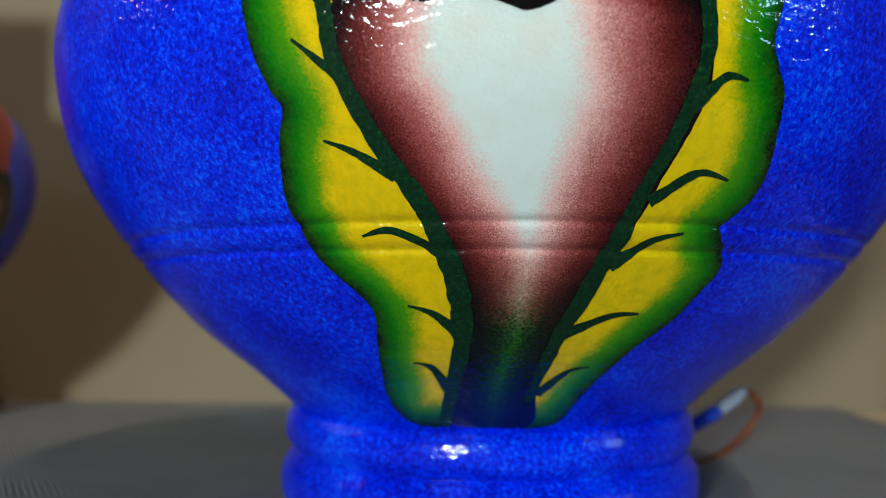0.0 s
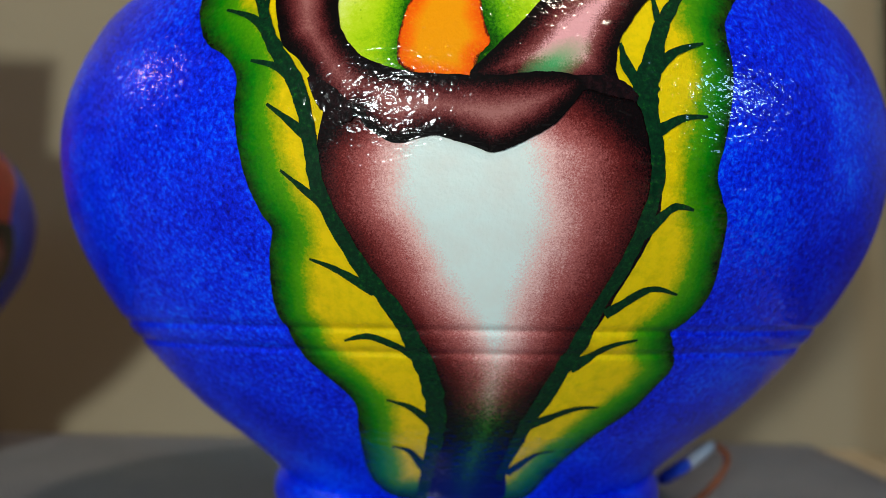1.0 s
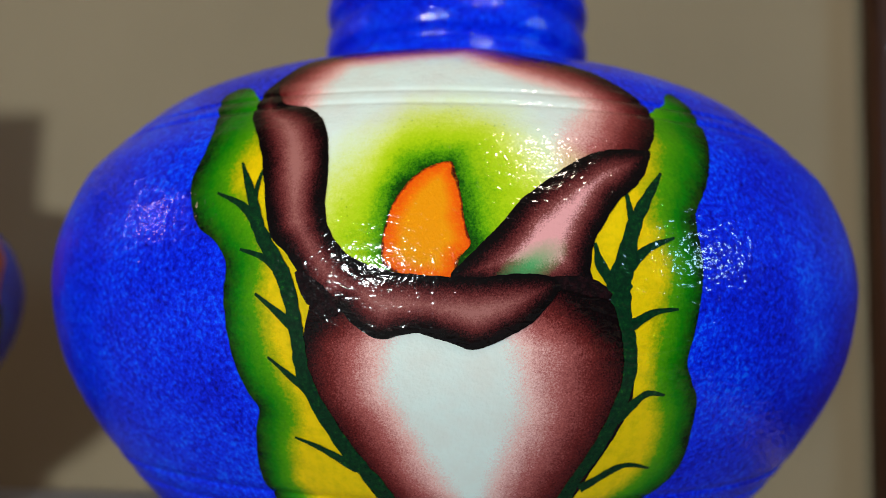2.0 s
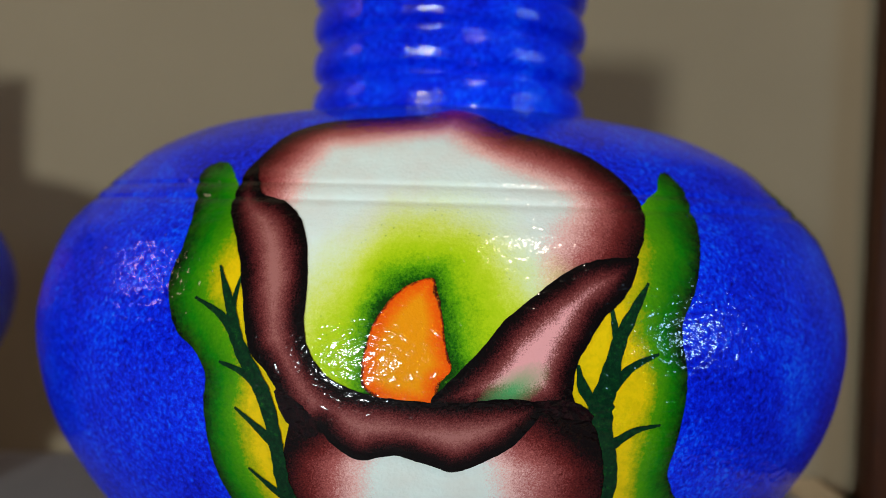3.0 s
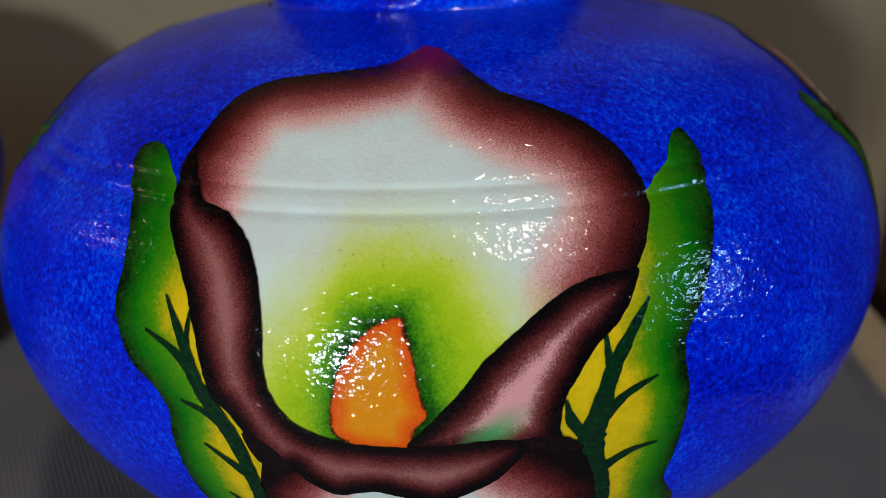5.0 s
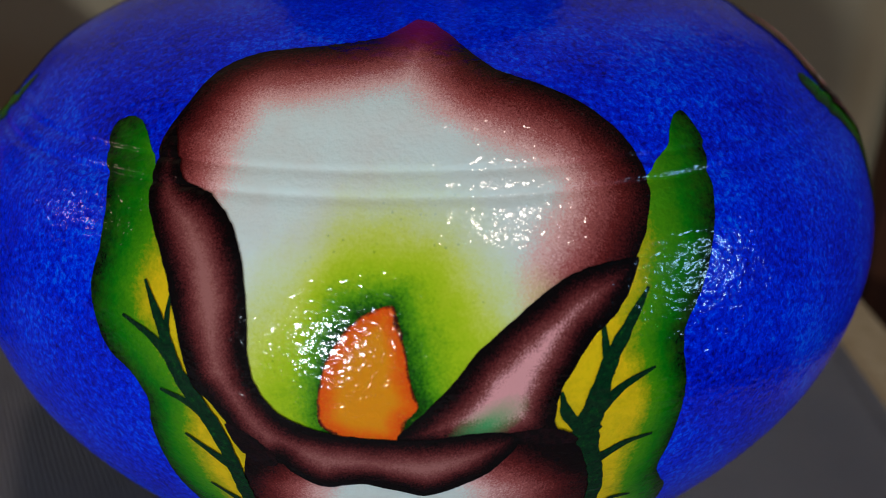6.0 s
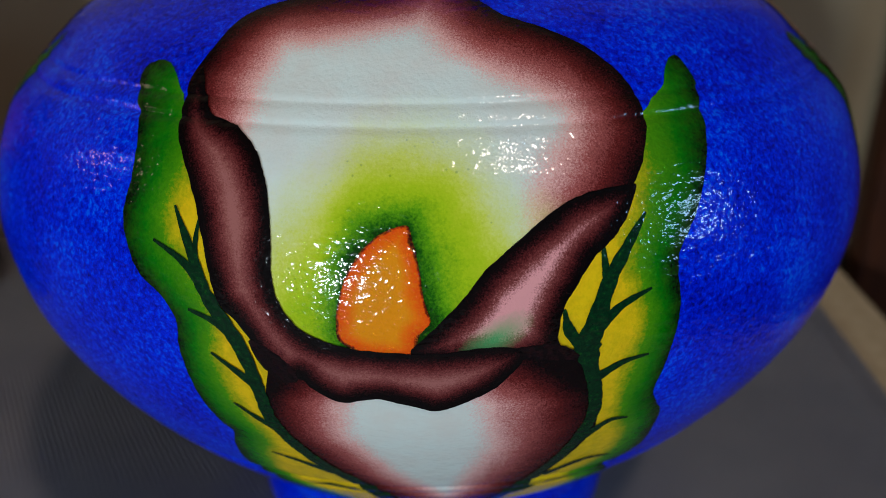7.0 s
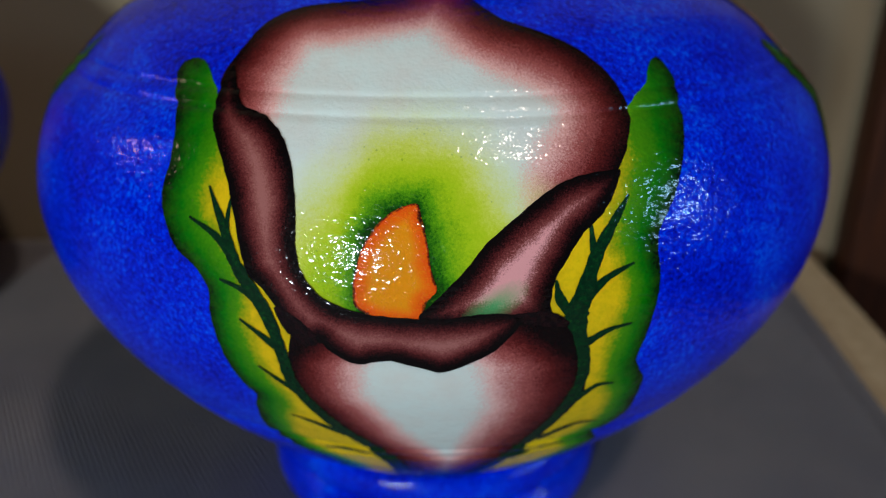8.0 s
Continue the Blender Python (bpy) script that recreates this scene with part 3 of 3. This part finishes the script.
def build_vase():
    vase = tagged(new("vase"), "glossy royal blue painted vase with lilies, standing on grey cloth", "vase", "painted vases")
    zs = sorted(set(np.round(np.concatenate([np.arange(26, 183.9, 1.2), [183.4, 183.8]] + [np.arange(g[0] - 2, g[0] + 2.1, 0.25) for g in GROOVES]), 2)))
    part("body", lathe([(z, float(radius(np.array(z)))) for z in zs]), BLUE, vase)
    ring = spline([(28.8, 55.0), (29.2, 57.2), (28.2, 58.8), (25.5, 60.0), (21.2, 60.0), (18.3, 58.4), (17.5, 57.6), (16.6, 58.5), (13.0, 60.8), (7.0, 61.2), (2.0, 59.4), (0.2, 56.5), (0.0, 50.0), (2.0, 46.0), (20, 44)], False, 6)
    part("foot_ring", lathe([tuple(q) for q in ring], 192), BLUE, vase, "bulging double foot ring")
    neck = [(179.0, 48.0), (181.5, 46.6), (183.4, 45.0), (185.0, 44.2)]
    for c in (187.6, 200.0, 212.4, 224.8):
        neck += ([] if c < 190 else [(c - 4.6, 42.6), (c - 2.6, 44.2)]) + [(c + 0.4, 44.6), (c + 3.6, 44.0), (c + 5.4, 42.6), (c + 6.2, 42.0)]
    neck += [(234.5, 44.5), (237.5, 45.5), (239.5, 44.5), (239.0, 42.0), (235, 40.5), (200, 39.5), (185, 38.5)]
    part("neck", lathe([tuple(q) for q in spline(neck, False, 5)], 192), BLUE, vase, "ribbed bottle neck")
    flower = build_flower(vase)
    for turn in (91, -92):
        for ob in flower:
            c = copy_thing(ob, pose(0, 0, 0, 0, 0, turn))
            c.parent = vase
    return vase


# ---- setting ----
def structure(name, bm, material, label, smooth=False):
    return tagged(part(name, bm, material, None, label, smooth), label, "", "", "structure")


X0, X1, Y0, Z0, Z1 = -1.8, 1.8, -2.6, -0.75, 1.75
structure("wall_north", block(X0, X1, WALL_Y, WALL_Y + 0.12, Z0, Z1), WALLM, "plain beige plastered wall behind the table")
# unseen side walls and ceiling, added to close the room and shape its bounce
structure("wall_west", block(X0 - 0.12, X0, Y0, WALL_Y + 0.12, Z0, Z1), ROOMM, "unseen dark brown wall added to close the room")
structure("wall_south", block(X0, X1, Y0 - 0.12, Y0, Z0, Z1), ROOMM, "unseen dark brown wall added to close the room")
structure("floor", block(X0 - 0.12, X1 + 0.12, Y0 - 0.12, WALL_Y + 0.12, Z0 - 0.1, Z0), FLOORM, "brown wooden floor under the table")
structure("ceiling", block(X0 - 0.12, X1 + 0.12, Y0 - 0.12, WALL_Y + 0.12, Z1, Z1 + 0.1), CEILM, "unseen brown ceiling added to close the room")
# east wall round its window, unseen and added like the others
WY0, WY1, WZ0, WZ1 = -1.14, -0.54, 0.28, 0.74
east = bmesh.new()
for y0, y1, z0, z1 in ((Y0, WY0, Z0, Z1), (WY1, WALL_Y + 0.12, Z0, Z1), (WY0, WY1, Z0, WZ0), (WY0, WY1, WZ1, Z1)):
    b = block(X1, X1 + 0.12, y0, y1, z0, z1)
    me = bpy.data.meshes.new("tmp")
    b.to_mesh(me)
    b.free()
    east.from_mesh(me)
structure("wall_east", east, ROOMM, "unseen dark brown wall added round a small window")

# window in the east wall
window = structure("window_1", block(X1 + 0.05, X1 + 0.056, WY0 + 0.03, WY1 - 0.03, WZ0 + 0.03, WZ1 - 0.03), Mat("window_glass", rough=0.02).m, "small window with a wooden frame and clear glass")
glass = window.data.materials[0].node_tree.nodes["Principled BSDF"]
glass.inputs["Transmission Weight"].default_value, glass.inputs["IOR"].default_value = 1.0, 1.45
window.visible_shadow = False
for y0, y1, z0, z1 in ((WY0, WY1, WZ0, WZ0 + 0.03), (WY0, WY1, WZ1 - 0.03, WZ1), (WY0, WY0 + 0.03, WZ0 + 0.03, WZ1 - 0.03), (WY1 - 0.03, WY1, WZ0 + 0.03, WZ1 - 0.03)):
    part("window_frame", block(X1 + 0.03, X1 + 0.075, y0, y1, z0, z1), BEIGE, window, smooth=False)

# table with a cloth on it
EDGE_FAR, EDGE_NEAR = (0.213, 0.226), (0.150, -0.42)


def slab(edge_far, edge_near, x0, z0, z1, cells=1, sag=0.0):
    """A top with a slanting free end."""
    bm = bmesh.new()
    nx, ny = cells, cells
    grid = []
    for j in range(ny + 1):
        f = j / ny
        y = edge_near[1] + f * (edge_far[1] - edge_near[1])
        xr = edge_near[0] + f * (edge_far[0] - edge_near[0])
        row = []
        for i in range(nx + 1):
            x = x0 + (xr - x0) * i / nx
            z = z1 - sag * (0.5 + 0.5 * noise.noise(Vector((x * 16, y * 11, 2.0)))) * min(1, max(0, math.hypot(x, y) - 0.07) / 0.05) * min(1, max(0, math.hypot(x + 0.315, y - 0.075) - 0.07) / 0.05)
            row.append(bm.verts.new((x, y, z)))
        grid.append(row)
    for j in range(ny):
        for i in range(nx):
            bm.faces.new((grid[j][i], grid[j][i + 1], grid[j + 1][i + 1], grid[j + 1][i]))
    ret = bmesh.ops.extrude_face_region(bm, geom=bm.faces[:])
    for v in ret["geom"]:
        if isinstance(v, bmesh.types.BMVert):
            v.co.z = z0
    bmesh.ops.recalc_face_normals(bm, faces=bm.faces[:])
    return bm


table = tagged(new("table"), "pale wooden table covered with a grey cloth", "table")
part("tabletop", slab((0.2435, 0.226), (0.183, -0.45), -1.0, -0.032, -0.004), BEIGE, table, "pale wooden top", smooth=False)
for x, y in ((-0.93, -0.38), (-0.93, 0.17), (0.13, -0.38), (0.2, 0.17)):
    part("leg", block(x - 0.025, x + 0.025, y - 0.025, y + 0.025, Z0, -0.032, 0.003), BEIGE, table, smooth=False)
cloth = part("tablecloth", slab(EDGE_FAR, EDGE_NEAR, -0.98, -0.0035, 0.0, 90, 0.0018), CLOTH, None)
tagged(cloth, "grey ribbed tablecloth spread over the pale table", "tablecloth")

# brown panelled door against the wall
door = tagged(new("door"), "dark brown wooden door panel against the beige wall", "door")
part("frame", block(0.268, 0.328, 0.212, WALL_Y - 0.001, Z0, 1.3, 0.003), BROWN, door, smooth=False)
part("panel", block(0.330, 1.15, 0.220, WALL_Y - 0.001, Z0, 1.3, 0.002), BROWN, door, smooth=False)

# ---- the vases ----
vase = build_vase()
other = copy_thing(vase, pose(-0.312, 0.075, 0, 0, 0, 82))
other.scale = (0.94, 0.94, 0.94)
for ob in list(other.children):
    if ob.name.startswith("painted_leaf"):
        for o in (*ob.children_recursive, ob):
            bpy.data.objects.remove(o)
RED = plain("red_petal_paint", rgb(176, 62, 48), 0.4, 0.25)
for ob in other.children:
    if ob.name.startswith(("painted_petal", "painted_fold")):
        ob.material_slots[0].link = "OBJECT"
        ob.material_slots[0].material = RED
tagged(other, "second blue painted vase with a red flower on its side", "vase", "painted vases")


# ---- the cord behind the foot ----
def build_cord():
    cord = tagged(new("cord"), "thin orange-brown cord with a blue and white plug", "cord")
    path = spline([(0.070, 0.045, 0.002), (0.082, 0.047, 0.003), (0.091, 0.049, 0.007), (0.099, 0.051, 0.014), (0.102, 0.050, 0.021), (0.099, 0.048, 0.026), (0.095, 0.0475, 0.0275)], False, 8)
    part("wire", tube([tuple(p) for p in path], [0.0013] * len(path)), plain("orange_brown_wire", rgb(128, 66, 34), 0.5, 0.3), cord)
    part("plug", tube([(0.073, 0.040, 0.0150), (0.075, 0.0405, 0.0160), (0.083, 0.043, 0.0200), (0.085, 0.0435, 0.0210)], [0.0018, 0.0026, 0.0026, 0.0022]), plain("blue_plastic", rgb(20, 60, 190), 0.35), cord, "blue plastic plug")
    part("clip", tube([(0.085, 0.0435, 0.0210), (0.086, 0.044, 0.0215), (0.0925, 0.0465, 0.0258), (0.096, 0.0475, 0.0278)], [0.0022, 0.0025, 0.0025, 0.0014]), plain("white_plastic", rgb(168, 172, 184), 0.35), cord, "white plastic clip")
    return cord


build_cord()
